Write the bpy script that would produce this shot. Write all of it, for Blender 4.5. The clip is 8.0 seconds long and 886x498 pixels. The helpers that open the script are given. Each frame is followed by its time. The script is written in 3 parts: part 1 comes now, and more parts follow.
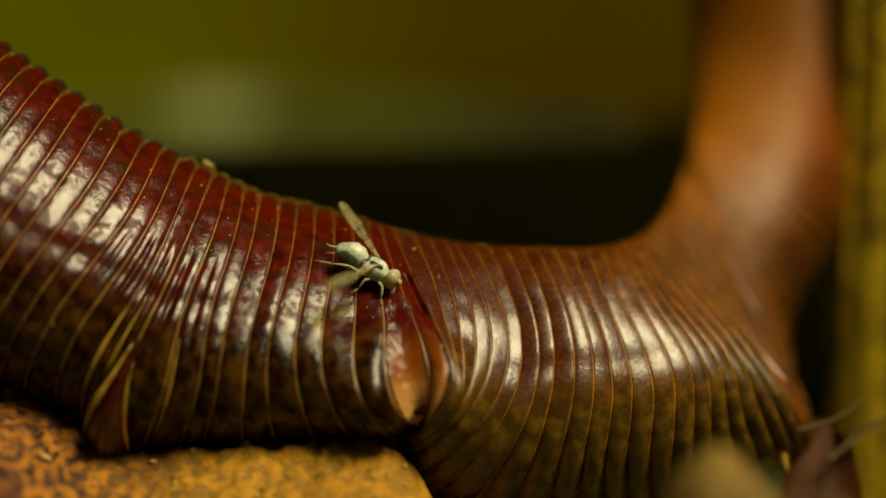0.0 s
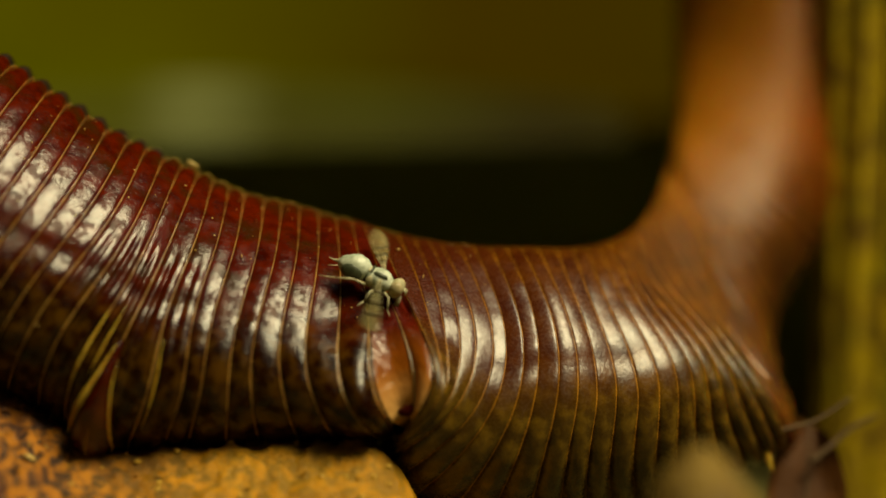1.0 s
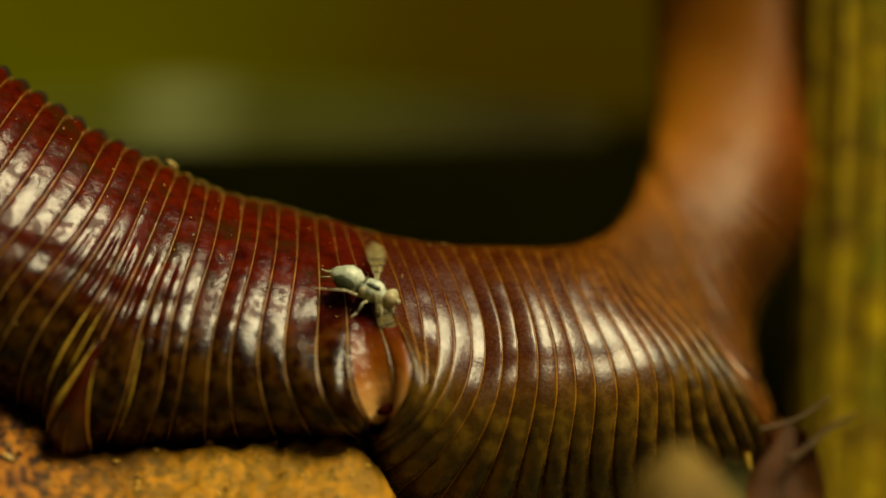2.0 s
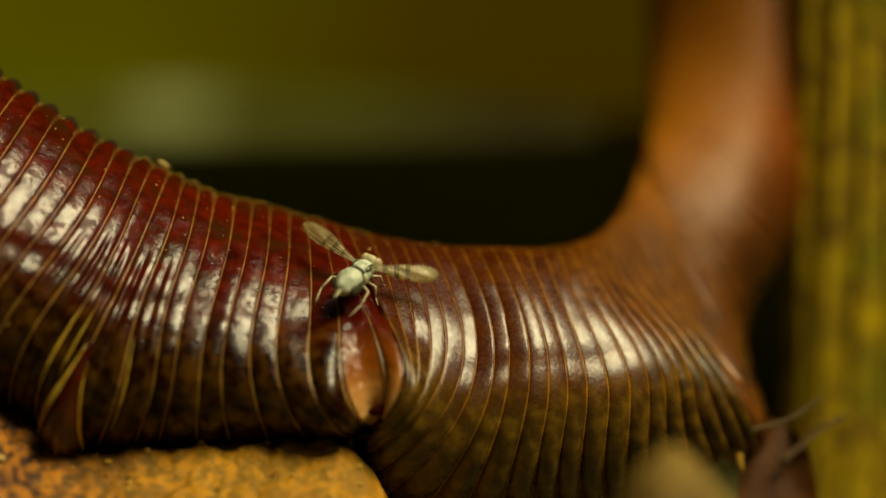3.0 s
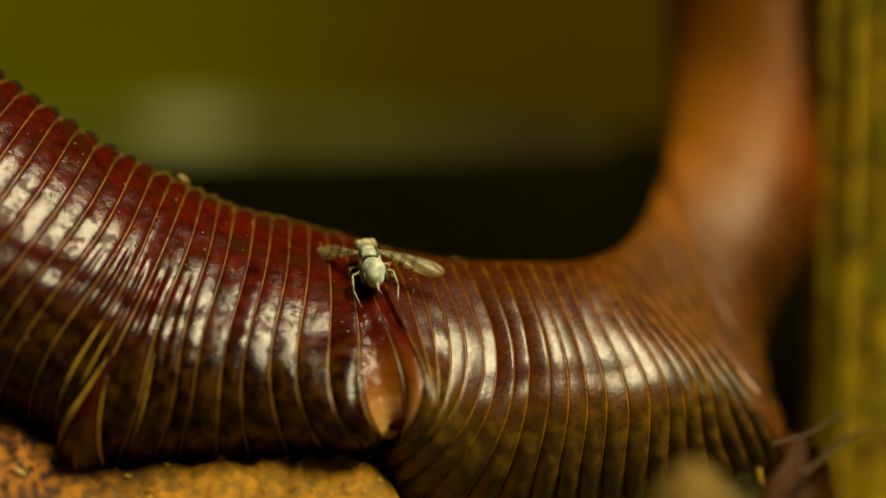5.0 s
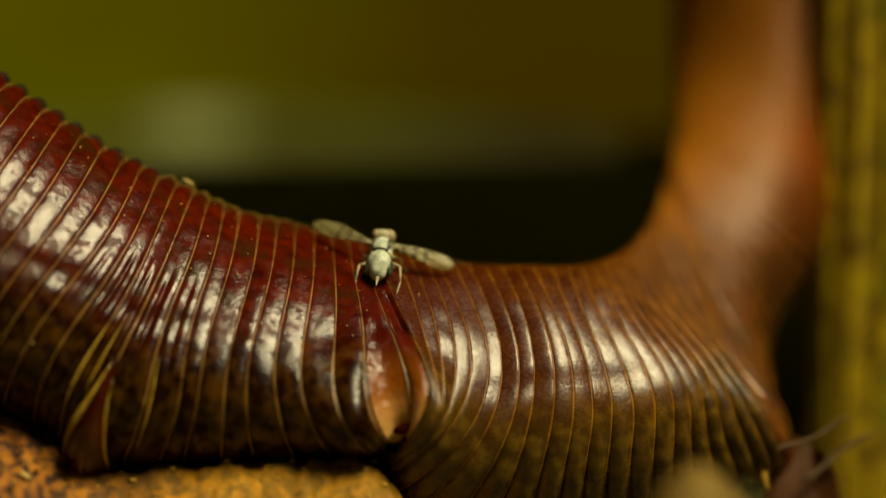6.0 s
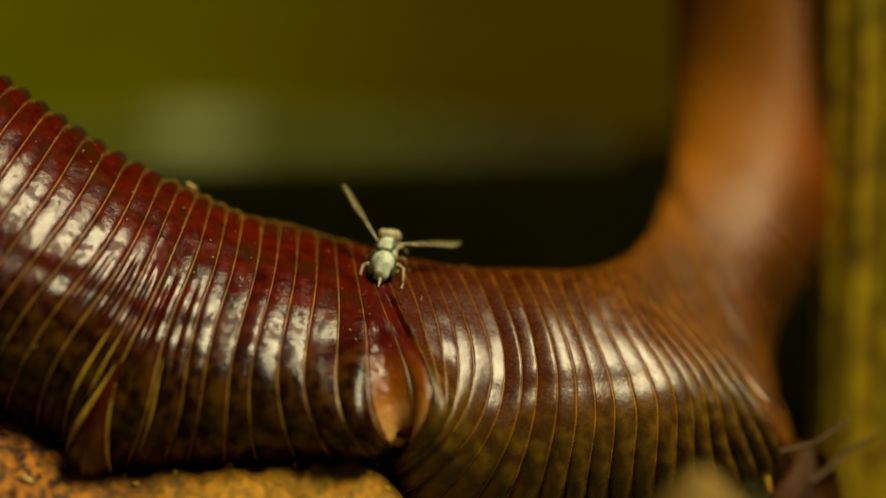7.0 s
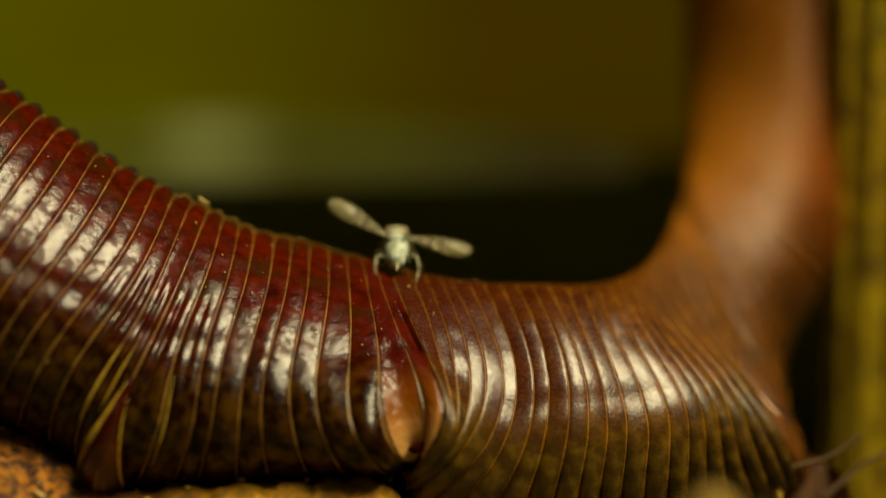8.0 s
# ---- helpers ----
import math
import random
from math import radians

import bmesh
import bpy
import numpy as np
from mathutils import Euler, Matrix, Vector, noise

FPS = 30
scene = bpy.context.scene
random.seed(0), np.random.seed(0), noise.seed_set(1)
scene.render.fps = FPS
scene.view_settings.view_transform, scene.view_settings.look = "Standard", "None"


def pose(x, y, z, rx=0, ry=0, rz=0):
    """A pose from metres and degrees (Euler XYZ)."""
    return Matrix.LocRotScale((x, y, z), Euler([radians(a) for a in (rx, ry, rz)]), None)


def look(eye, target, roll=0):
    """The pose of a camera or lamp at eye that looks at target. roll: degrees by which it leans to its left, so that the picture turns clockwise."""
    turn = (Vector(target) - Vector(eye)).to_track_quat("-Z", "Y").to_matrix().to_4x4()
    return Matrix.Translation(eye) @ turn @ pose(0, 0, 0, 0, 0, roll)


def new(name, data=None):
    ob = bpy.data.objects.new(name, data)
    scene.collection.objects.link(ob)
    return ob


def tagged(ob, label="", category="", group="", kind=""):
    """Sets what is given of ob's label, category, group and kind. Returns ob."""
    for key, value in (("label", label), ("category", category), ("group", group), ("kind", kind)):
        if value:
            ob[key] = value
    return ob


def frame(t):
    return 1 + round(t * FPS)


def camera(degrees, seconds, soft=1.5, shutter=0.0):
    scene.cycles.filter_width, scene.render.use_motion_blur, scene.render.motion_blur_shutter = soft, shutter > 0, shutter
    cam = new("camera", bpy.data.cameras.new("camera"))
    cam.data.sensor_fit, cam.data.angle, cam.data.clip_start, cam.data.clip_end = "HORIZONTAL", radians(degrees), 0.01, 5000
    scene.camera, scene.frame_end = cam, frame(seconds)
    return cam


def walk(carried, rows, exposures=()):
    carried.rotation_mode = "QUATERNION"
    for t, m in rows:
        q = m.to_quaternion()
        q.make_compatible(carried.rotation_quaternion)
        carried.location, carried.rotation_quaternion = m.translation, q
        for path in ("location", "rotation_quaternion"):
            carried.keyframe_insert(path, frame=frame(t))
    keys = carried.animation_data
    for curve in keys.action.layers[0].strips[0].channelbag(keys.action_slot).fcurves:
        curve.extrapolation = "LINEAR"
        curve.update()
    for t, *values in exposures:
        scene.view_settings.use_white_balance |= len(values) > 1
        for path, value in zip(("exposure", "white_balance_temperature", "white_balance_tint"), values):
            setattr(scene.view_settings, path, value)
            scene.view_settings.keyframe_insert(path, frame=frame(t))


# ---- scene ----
# A macro shot: sizes below are in millimetres, and MM turns them into metres.
MM = 0.001
EYE, DISTANCE = 20.0, 180.0
cam = camera(16.0, 8.0, 1.5, 0.5)
cam.data.dof.use_dof = True
cam.data.dof.focus_distance = 0.1803
cam.data.dof.aperture_fstop = 10.5
cam.data.dof.aperture_blades = 0
# the camera pans and shifts a little: seconds, then how far its aim goes to the right and up on the plane in focus
SHIFT = 0.18  # the share of that way which the camera itself goes
AIM = [
    (0.0, 0.0, 0.0), (0.5, 0.413, 0.0), (1.0, 0.890, 0.0), (1.5, 1.539, 0.0), (2.0, 2.094, -0.030),
    (3.5, 2.590, 0.016), (4.0, 2.381, 0.142), (4.5, 1.942, 0.445), (5.0, 1.436, 0.823),
    (6.5, 1.094, 1.090), (7.0, 0.981, 1.252), (7.5, 0.777, 1.565), (8.0, 0.303, 2.113),
]
walk(cam, [(t, pose(SHIFT * x * MM, -DISTANCE * MM, (EYE + SHIFT * z) * MM, 90 + math.degrees(math.atan((1 - SHIFT) * z / DISTANCE)), 0, -math.degrees(math.atan((1 - SHIFT) * x / DISTANCE)))) for t, x, z in AIM],
     exposures=[(0.0, 0.0, 9300, -6), (8.0, 0.0, 9300, -6)])

# ---- daylight ----
SUN_ELEVATION, SUN_AZIMUTH = 55.5, 127.0  # the azimuth counts clockwise from +y
world = bpy.data.worlds.new("sky")
scene.world = world
world.use_nodes = True
sky = world.node_tree.nodes.new("ShaderNodeTexSky")
sky.sky_type, sky.sun_disc = "NISHITA", False
sky.sun_elevation, sky.sun_rotation = radians(SUN_ELEVATION), radians(SUN_AZIMUTH)
world.node_tree.nodes["Background"].inputs["Strength"].default_value = 0.06
world.node_tree.links.new(sky.outputs["Color"], world.node_tree.nodes["Background"].inputs["Color"])
sun = new("sun", bpy.data.lights.new("sun", "SUN"))
sun.data.energy, sun.data.angle, sun.data.color = 5.0, radians(27), (1.0, 0.91, 0.74)
sun_way = Vector((math.sin(radians(SUN_AZIMUTH)) * math.cos(radians(SUN_ELEVATION)),
                  math.cos(radians(SUN_AZIMUTH)) * math.cos(radians(SUN_ELEVATION)), math.sin(radians(SUN_ELEVATION))))
sun.matrix_world = look(sun_way, (0, 0, 0))

# ---- materials ----
def material(name, dark, light, size, rough=0.5, bump=0.2, fine=None, spread=0.25, metal=0.0, coat=0.0,
             glow_through=0.0, glow_deep=0.6, rough_spread=0.15, third=None, third_size=4.0, shine=0.5, swell=0.0, crumple=6.0, wet=0.0):
    """A mottled surface: two colours mixed by noise of the given size in mm, a third in larger stains, with grain and relief."""
    m = bpy.data.materials.new(name)
    m.use_nodes = True
    nodes, links = m.node_tree.nodes, m.node_tree.links
    bsdf = nodes["Principled BSDF"]
    coord = nodes.new("ShaderNodeTexCoord")
    def noise_at(mm, detail=4.0, roughness=0.55):
        n = nodes.new("ShaderNodeTexNoise")
        n.inputs["Scale"].default_value, n.inputs["Detail"].default_value = 1000.0 / mm, detail
        n.inputs["Roughness"].default_value = roughness
        links.new(coord.outputs["Object"], n.inputs["Vector"])
        return n.outputs["Fac"]
    def ramp(fac, low, high, a=(0, 0, 0, 1), b=(1, 1, 1, 1)):
        r = nodes.new("ShaderNodeValToRGB")
        r.color_ramp.elements[0].position, r.color_ramp.elements[1].position = low, high
        r.color_ramp.elements[0].color, r.color_ramp.elements[1].color = a, b
        links.new(fac, r.inputs["Fac"])
        return r.outputs["Color"]
    def mix(fac, a, b):
        x = nodes.new("ShaderNodeMixRGB")
        links.new(fac, x.inputs[0])
        for value, socket in ((a, x.inputs[1]), (b, x.inputs[2])):
            if isinstance(value, tuple):
                socket.default_value = (*value, 1)
            else:
                links.new(value, socket)
        return x.outputs["Color"]
    colour = mix(ramp(noise_at(size), 0.5 - spread, 0.5 + spread), dark, light)
    if third:
        colour = mix(ramp(noise_at(size * third_size, 3.0), 0.5, 0.68), colour, third)
    links.new(colour, bsdf.inputs["Base Color"])
    grain = noise_at(fine or size / 5, crumple, 0.65)
    links.new(ramp(grain, 0.25, 0.75, (rough - rough_spread,) * 3 + (1,), (rough + rough_spread,) * 3 + (1,)), bsdf.inputs["Roughness"])
    if bump:
        relief = nodes.new("ShaderNodeBump")
        relief.inputs["Strength"].default_value, relief.inputs["Distance"].default_value = 1.0, bump * MM
        links.new(grain, relief.inputs["Height"])
        if swell:
            broad = nodes.new("ShaderNodeBump")
            broad.inputs["Strength"].default_value, broad.inputs["Distance"].default_value = 1.0, swell * MM
            links.new(noise_at(size * 0.9, 2.0), broad.inputs["Height"])
            links.new(broad.outputs["Normal"], relief.inputs["Normal"])
        links.new(relief.outputs["Normal"], bsdf.inputs["Normal"])
    if wet:
        patch = ramp(noise_at(wet, 6.0, 0.65), 0.43, 0.53, (0.06, 0.06, 0.06, 1), (shine, shine, shine, 1))
        links.new(patch, bsdf.inputs["Specular IOR Level"])
    bsdf.inputs["Metallic"].default_value, bsdf.inputs["Specular IOR Level"].default_value = metal, shine
    bsdf.inputs["Coat Weight"].default_value, bsdf.inputs["Coat Roughness"].default_value = coat, 0.12
    if glow_through:
        bsdf.inputs["Subsurface Weight"].default_value = glow_through
        bsdf.inputs["Subsurface Radius"].default_value = (1.0, 0.35, 0.12)
        bsdf.inputs["Subsurface Scale"].default_value = glow_deep * MM
    return m


def see_through(m, amount, tint):
    """Makes a thin surface let part of the light straight through."""
    nodes, links = m.node_tree.nodes, m.node_tree.links
    clear, both = nodes.new("ShaderNodeBsdfTransparent"), nodes.new("ShaderNodeMixShader")
    clear.inputs["Color"].default_value = (*tint, 1)
    both.inputs[0].default_value = amount
    links.new(nodes["Principled BSDF"].outputs[0], both.inputs[1])
    links.new(clear.outputs[0], both.inputs[2])
    links.new(both.outputs[0], nodes["Material Output"].inputs["Surface"])
    return m


def blend_along(m, first, last, other, axis=0, most=1.0):
    """Turns the base colour towards other between two places (mm) along an axis."""
    nodes, links = m.node_tree.nodes, m.node_tree.links
    base = nodes["Principled BSDF"].inputs["Base Color"]
    old = base.links[0].from_socket
    coord, split, span, mixer = (nodes.new(k) for k in ("ShaderNodeTexCoord", "ShaderNodeSeparateXYZ", "ShaderNodeMapRange", "ShaderNodeMixRGB"))
    span.inputs["From Min"].default_value, span.inputs["From Max"].default_value = first * MM, last * MM
    span.inputs["To Max"].default_value = most
    links.new(coord.outputs["Object"], split.inputs[0])
    links.new(split.outputs[axis], span.inputs["Value"])
    links.new(span.outputs[0], mixer.inputs[0])
    links.new(old, mixer.inputs[1])
    mixer.inputs[2].default_value = (*other, 1)
    links.new(mixer.outputs[0], base)
    return m


def along_girth(m, first, last, other, most=1.0):
    """Turns the base colour towards other between two places round the animal (0: the back, 1: the belly)."""
    nodes, links = m.node_tree.nodes, m.node_tree.links
    base = nodes["Principled BSDF"].inputs["Base Color"]
    old = base.links[0].from_socket
    place, span, mixer = (nodes.new(k) for k in ("ShaderNodeAttribute", "ShaderNodeMapRange", "ShaderNodeMixRGB"))
    place.attribute_name = "girth"
    span.inputs["From Min"].default_value, span.inputs["From Max"].default_value, span.inputs["To Max"].default_value = first, last, most
    links.new(place.outputs["Fac"], span.inputs["Value"])
    links.new(span.outputs[0], mixer.inputs[0])
    links.new(old, mixer.inputs[1])
    if isinstance(other, tuple):
        mixer.inputs[2].default_value = (*other, 1)
    else:
        tone, coord, mottle = nodes.new("ShaderNodeTexNoise"), nodes.new("ShaderNodeTexCoord"), nodes.new("ShaderNodeValToRGB")
        tone.inputs["Scale"].default_value, tone.inputs["Detail"].default_value = 1100.0, 4.0
        links.new(coord.outputs["Object"], tone.inputs["Vector"])
        links.new(tone.outputs["Fac"], mottle.inputs["Fac"])
        for e, (at, colour) in zip(mottle.color_ramp.elements, ((0.44, other[0]), (0.68, other[1]))):
            e.position, e.color = at, (*colour, 1)
        links.new(mottle.outputs["Color"], mixer.inputs[2])
    links.new(mixer.outputs[0], base)
    return m


SKIN_ARGS = dict(size=0.9, rough=0.19, bump=0.017, fine=0.20, crumple=3.0, swell=0.020, shine=0.34, third=(0.030, 0.008, 0.001), third_size=2.2, rough_spread=0.10, wet=0.75)
SKIN = material("wet_red_skin", (0.022, 0.0012, 0.0002), (0.088, 0.0062, 0.0005), **SKIN_ARGS)
# lower flank: its own olive brown, darkened further with painted shade
along_girth(SKIN, 0.34, 0.60, [(0.006, 0.0022, 0.0004), (0.048, 0.022, 0.0022)], 0.9)
# behind the pit the back is russet and turns orange towards the bend, and the flank is dark olive
RUSSET = (0.042, 0.0098, 0.0006), (0.145, 0.046, 0.0026)
REAR_SKIN = material("olive_and_orange_skin", *RUSSET, **{**SKIN_ARGS, "rough": 0.27, "shine": 0.44, "wet": 0.0, "third": (0.040, 0.010, 0.001)})
CLIMB_SKINS = [material("olive_and_orange_skin", *RUSSET, **{**SKIN_ARGS, "rough": r, "wet": 0.0, "shine": 0.32, "glow_through": 2 * r - 0.3, "glow_deep": 1.2, "third": (0.040, 0.010, 0.001)}) for r in (0.30, 0.38, 0.46)]
for rear in [REAR_SKIN] + CLIMB_SKINS:
    blend_along(rear, 20.5, 28.0, (0.32, 0.105, 0.006), 2, most=0.9)
    blend_along(rear, 15.0, 1.0, (0.045, 0.005, 0.0006), most=0.9)
for rear in [REAR_SKIN] + CLIMB_SKINS[:2]:
    along_girth(rear, 0.40, 0.62, [(0.042, 0.021, 0.0024), (0.12, 0.065, 0.0078)], 0.9)
PIT_SKIN = material("lit_pit_skin", (0.03, 0.0016, 0.0008), (0.08, 0.006, 0.002), **{**SKIN_ARGS, "swell": 0.10, "bump": 0.04, "shine": 0.34, "third": None})
# the pit's lit lower part is put into the colour, from red to cream
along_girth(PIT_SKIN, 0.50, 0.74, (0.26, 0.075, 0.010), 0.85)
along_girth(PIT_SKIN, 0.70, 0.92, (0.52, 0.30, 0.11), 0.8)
FOLD_SKIN = material("dark_translucent_skin", (0.008, 0.0007, 0.0003), (0.050, 0.0055, 0.0007), 1.3, 0.12, 0.04, fine=0.4, swell=0.15, third=(0.035, 0.003, 0.001), third_size=1.6)
CREST = material("olive_crest_skin", (0.030, 0.017, 0.001), (0.15, 0.10, 0.008), 0.8, 0.5, 0.06, fine=0.25)
DARK_CREST = material("dark_crest_skin", (0.006, 0.002, 0.0005), (0.022, 0.008, 0.001), 0.8, 0.6, 0.06, fine=0.25, shine=0.2)
RIM = material("amber_ring_edge", (0.075, 0.024, 0.0035), (0.34, 0.18, 0.045), 0.9, 0.35, 0.02, coat=0.3, glow_through=0.2)
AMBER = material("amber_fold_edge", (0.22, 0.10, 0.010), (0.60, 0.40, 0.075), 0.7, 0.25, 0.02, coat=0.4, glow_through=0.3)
REAR_RIM = material("orange_ring_edge", (0.12, 0.042, 0.004), (0.40, 0.17, 0.022), 0.9, 0.3, 0.02)
HOLLOW = material("dark_red_hollow", (0.020, 0.0012, 0.0005), (0.050, 0.003, 0.001), 0.5, 0.8, 0.02, shine=0.05)
CAVE = material("dim_hollow_soil", (0.25, 0.28, 0.06), (0.4, 0.42, 0.1), 9.0, 0.9, 0.4, shine=0.0)
CRUMB = material("orange_crumbly_stone", (0.022, 0.0045, 0.0006), (0.36, 0.125, 0.006), 0.62, 0.42, 0.22, fine=0.35, third=(0.060, 0.011, 0.0010), third_size=6.0, spread=0.08, shine=0.35)
blend_along(CRUMB, -21.0, -11.0, (0.60, 0.32, 0.018), most=0.35)
PALE_CRUMB = material("yellow_stone_crumbs", (0.36, 0.17, 0.014), (0.66, 0.42, 0.07), 0.3, 0.45, 0.05)
BUFF = material("buff_stone", (0.08, 0.038, 0.003), (0.24, 0.14, 0.008), 2.0, 0.7, 0.2, fine=0.5)
SOIL = material("dark_forest_soil", (0.062, 0.054, 0.016), (0.17, 0.145, 0.04), 4.0, 0.9, 0.6, fine=0.8, shine=0.2)
BARK = material("mossy_yellow_brown_stem", (0.10, 0.046, 0.003), (0.52, 0.36, 0.014), 1.6, 0.7, 0.3, fine=0.5, third=(0.17, 0.15, 0.005), third_size=3.0, spread=0.18, shine=0.2)
MOSS = material("dim_green_moss", (0.038, 0.041, 0.0011), (0.076, 0.079, 0.0022), 25.0, 0.9, 0.0, third=(0.048, 0.045, 0.0014), third_size=2.0, shine=0.0)
blend_along(MOSS, -24.0, 2.0, (0.031, 0.020, 0.0006))
GREEN = material("dark_green_dome", (0.02, 0.025, 0.004), (0.05, 0.05, 0.006), 30.0, 0.9, 0.0, shine=0.1)
GRASS = material("pale_to_olive_grass", (0.070, 0.076, 0.022), (0.112, 0.118, 0.042), 2.0, 0.6, 0.05, shine=0.1)
# pale between two places along x, olive green and brown beyond them
blend_along(GRASS, -16.0, -11.0, (0.036, 0.036, 0.0016))
blend_along(GRASS, -4.0, 8.0, (0.022, 0.017, 0.0008))
blend_along(GRASS, -18.5, -22.0, (0.046, 0.048, 0.0018))
TWIG = material("dry_brown_twig", (0.035, 0.014, 0.001), (0.09, 0.042, 0.004), 0.8, 0.7, 0.1)
LEAF = material("reddish_dead_leaf", (0.035, 0.010, 0.001), (0.095, 0.030, 0.0024), 2.0, 0.6, 0.12, fine=0.4, shine=0.2)
GRIT = material("yellow_grit", (0.35, 0.2, 0.04), (0.75, 0.55, 0.2), 0.4, 0.5, 0.02)
FLY_SKIN = material("pale_grey_green_fly_skin", (0.16, 0.20, 0.12), (0.74, 0.78, 0.65), 0.5, 0.46, 0.03, fine=0.15, coat=0.08, spread=0.24)
FLY_DARK = material("dark_fly_marking", (0.025, 0.03, 0.018), (0.07, 0.08, 0.045), 0.3, 0.35, 0.0)
FLY_CREAM = material("cream_fly_skin", (0.26, 0.23, 0.12), (0.50, 0.46, 0.30), 0.3, 0.45, 0.02)
FLY_EYE = material("tan_compound_eye", (0.30, 0.235, 0.12), (0.45, 0.37, 0.22), 0.2, 0.25, 0.01, fine=0.03)
WING = see_through(material("pale_wing_membrane", (0.24, 0.20, 0.07), (0.50, 0.45, 0.26), 0.8, 0.3, 0.01, coat=0.3), 0.74, (0.9, 0.84, 0.55))
WING_BAND = see_through(material("brown_wing_band", (0.07, 0.05, 0.014), (0.13, 0.095, 0.03), 0.4, 0.5, 0.0), 0.35, (0.6, 0.5, 0.28))


# ---- mesh helpers ----
def part(name, bm, mats, parent=None, label="", smooth=True):
    """One mesh object from a bmesh in millimetres."""
    bmesh.ops.recalc_face_normals(bm, faces=bm.faces)
    for v in bm.verts:
        v.co *= MM
    mesh = bpy.data.meshes.new(name)
    bm.to_mesh(mesh)
    bm.free()
    for m in mats if isinstance(mats, (list, tuple)) else (mats,):
        mesh.materials.append(m)
    for p in mesh.polygons:
        p.use_smooth = smooth
    ob = new(name, mesh)
    if parent:
        ob.parent = parent
    return tagged(ob, label)


def grid_faces(bm, rows, closed=False, mat=0):
    """Quads between rows of vertices."""
    for a, b in zip(rows, rows[1:]):
        n = len(a)
        for i in range(n if closed else n - 1):
            f = bm.faces.new((a[i], a[(i + 1) % n], b[(i + 1) % n], b[i]))
            f.material_index = mat


def tube(bm, points, radii, sides=12, rough=0.0, seed=0.0, mat=0):
    """A tapered, closed tube along points."""
    points = [Vector(p) for p in points]
    rows, side = [], None
    for i, p in enumerate(points):
        way = (points[min(i + 1, len(points) - 1)] - points[max(i - 1, 0)]).normalized()
        side = way.orthogonal().normalized() if side is None else (side - way * side.dot(way)).normalized()
        up = way.cross(side)
        ring = []
        for k in range(sides):
            a = math.tau * k / sides
            d = side * math.cos(a) + up * math.sin(a)
            r = radii[i] * (1 + rough * noise.noise(p * 0.35 + d * 1.3 + Vector((seed, 0, 0))))
            ring.append(bm.verts.new(p + d * r))
        rows.append(ring)
    grid_faces(bm, rows, True, mat)
    for ring in (rows[0], rows[-1]):
        bm.faces.new(ring).material_index = mat


def curve_points(controls, steps):
    """A smooth line through control points."""
    c = np.array(controls, float)
    u = np.linspace(0, len(c) - 1, steps)
    return [Vector([float(smooth_through(np.arange(len(c)), c[:, k], x)) for k in range(c.shape[1])]) for x in u]


def smooth_through(xs, ys, x):
    """Cubic Hermite through knots, with finite-difference slopes."""
    xs, ys = np.asarray(xs, float), np.asarray(ys, float)
    slopes = np.gradient(ys, xs)
    i = np.clip(np.searchsorted(xs, x) - 1, 0, len(xs) - 2)
    h = xs[i + 1] - xs[i]
    t = (x - xs[i]) / h
    return ((2 * t**3 - 3 * t**2 + 1) * ys[i] + (t**3 - 2 * t**2 + t) * h * slopes[i]
            + (3 * t**2 - 2 * t**3) * ys[i + 1] + (t**3 - t**2) * h * slopes[i + 1])


def ball(bm, centre, radii, turn=None, segments=24, rings=14, squash=None, mat=0):
    """An ellipsoid; squash(direction) scales its surface."""
    rows = []
    for j in range(1, rings):
        b = math.pi * j / rings
        row = []
        for k in range(segments):
            a = math.tau * k / segments
            d = Vector((math.sin(b) * math.cos(a), math.sin(b) * math.sin(a), math.cos(b)))
            s = squash(d) if squash else 1.0
            p = Vector((d.x * radii[0], d.y * radii[1], d.z * radii[2])) * s
            row.append(bm.verts.new(Vector(centre) + (turn @ p if turn else p)))
        rows.append(row)
    grid_faces(bm, rows, True, mat)
    for row, z in ((rows[0], 1), (rows[-1], -1)):
        s = squash(Vector((0, 0, z))) if squash else 1.0
        p = Vector((0, 0, z * radii[2])) * s
        tip = bm.verts.new(Vector(centre) + (turn @ p if turn else p))
        for k in range(segments):
            bm.faces.new((row[k], row[(k + 1) % segments], tip)).material_index = mat

# ---- ground and distance ----
def build_ground():
    """One sheet of soil, finely uneven near the animal, out to the added dome that surrounds it."""
    bm = bmesh.new()
    line = list(np.arange(-460, -120, 20)) + list(np.arange(-120, 121, 4)) + list(np.arange(140, 461, 20))
    rows = []
    for y in line:
        rows.append([])
        for x in line:
            near = max(0.0, 1 - math.hypot(x, y) / 240)
            z = -1.0 + 1.6 * near * noise.noise(Vector((x * 0.06, y * 0.06, 3.0)))
            rows[-1].append(bm.verts.new((x, y, z)))
    grid_faces(bm, rows)
    tagged(part("ground", bm, SOIL), "dark damp forest soil under the stones", "ground", kind="structure")


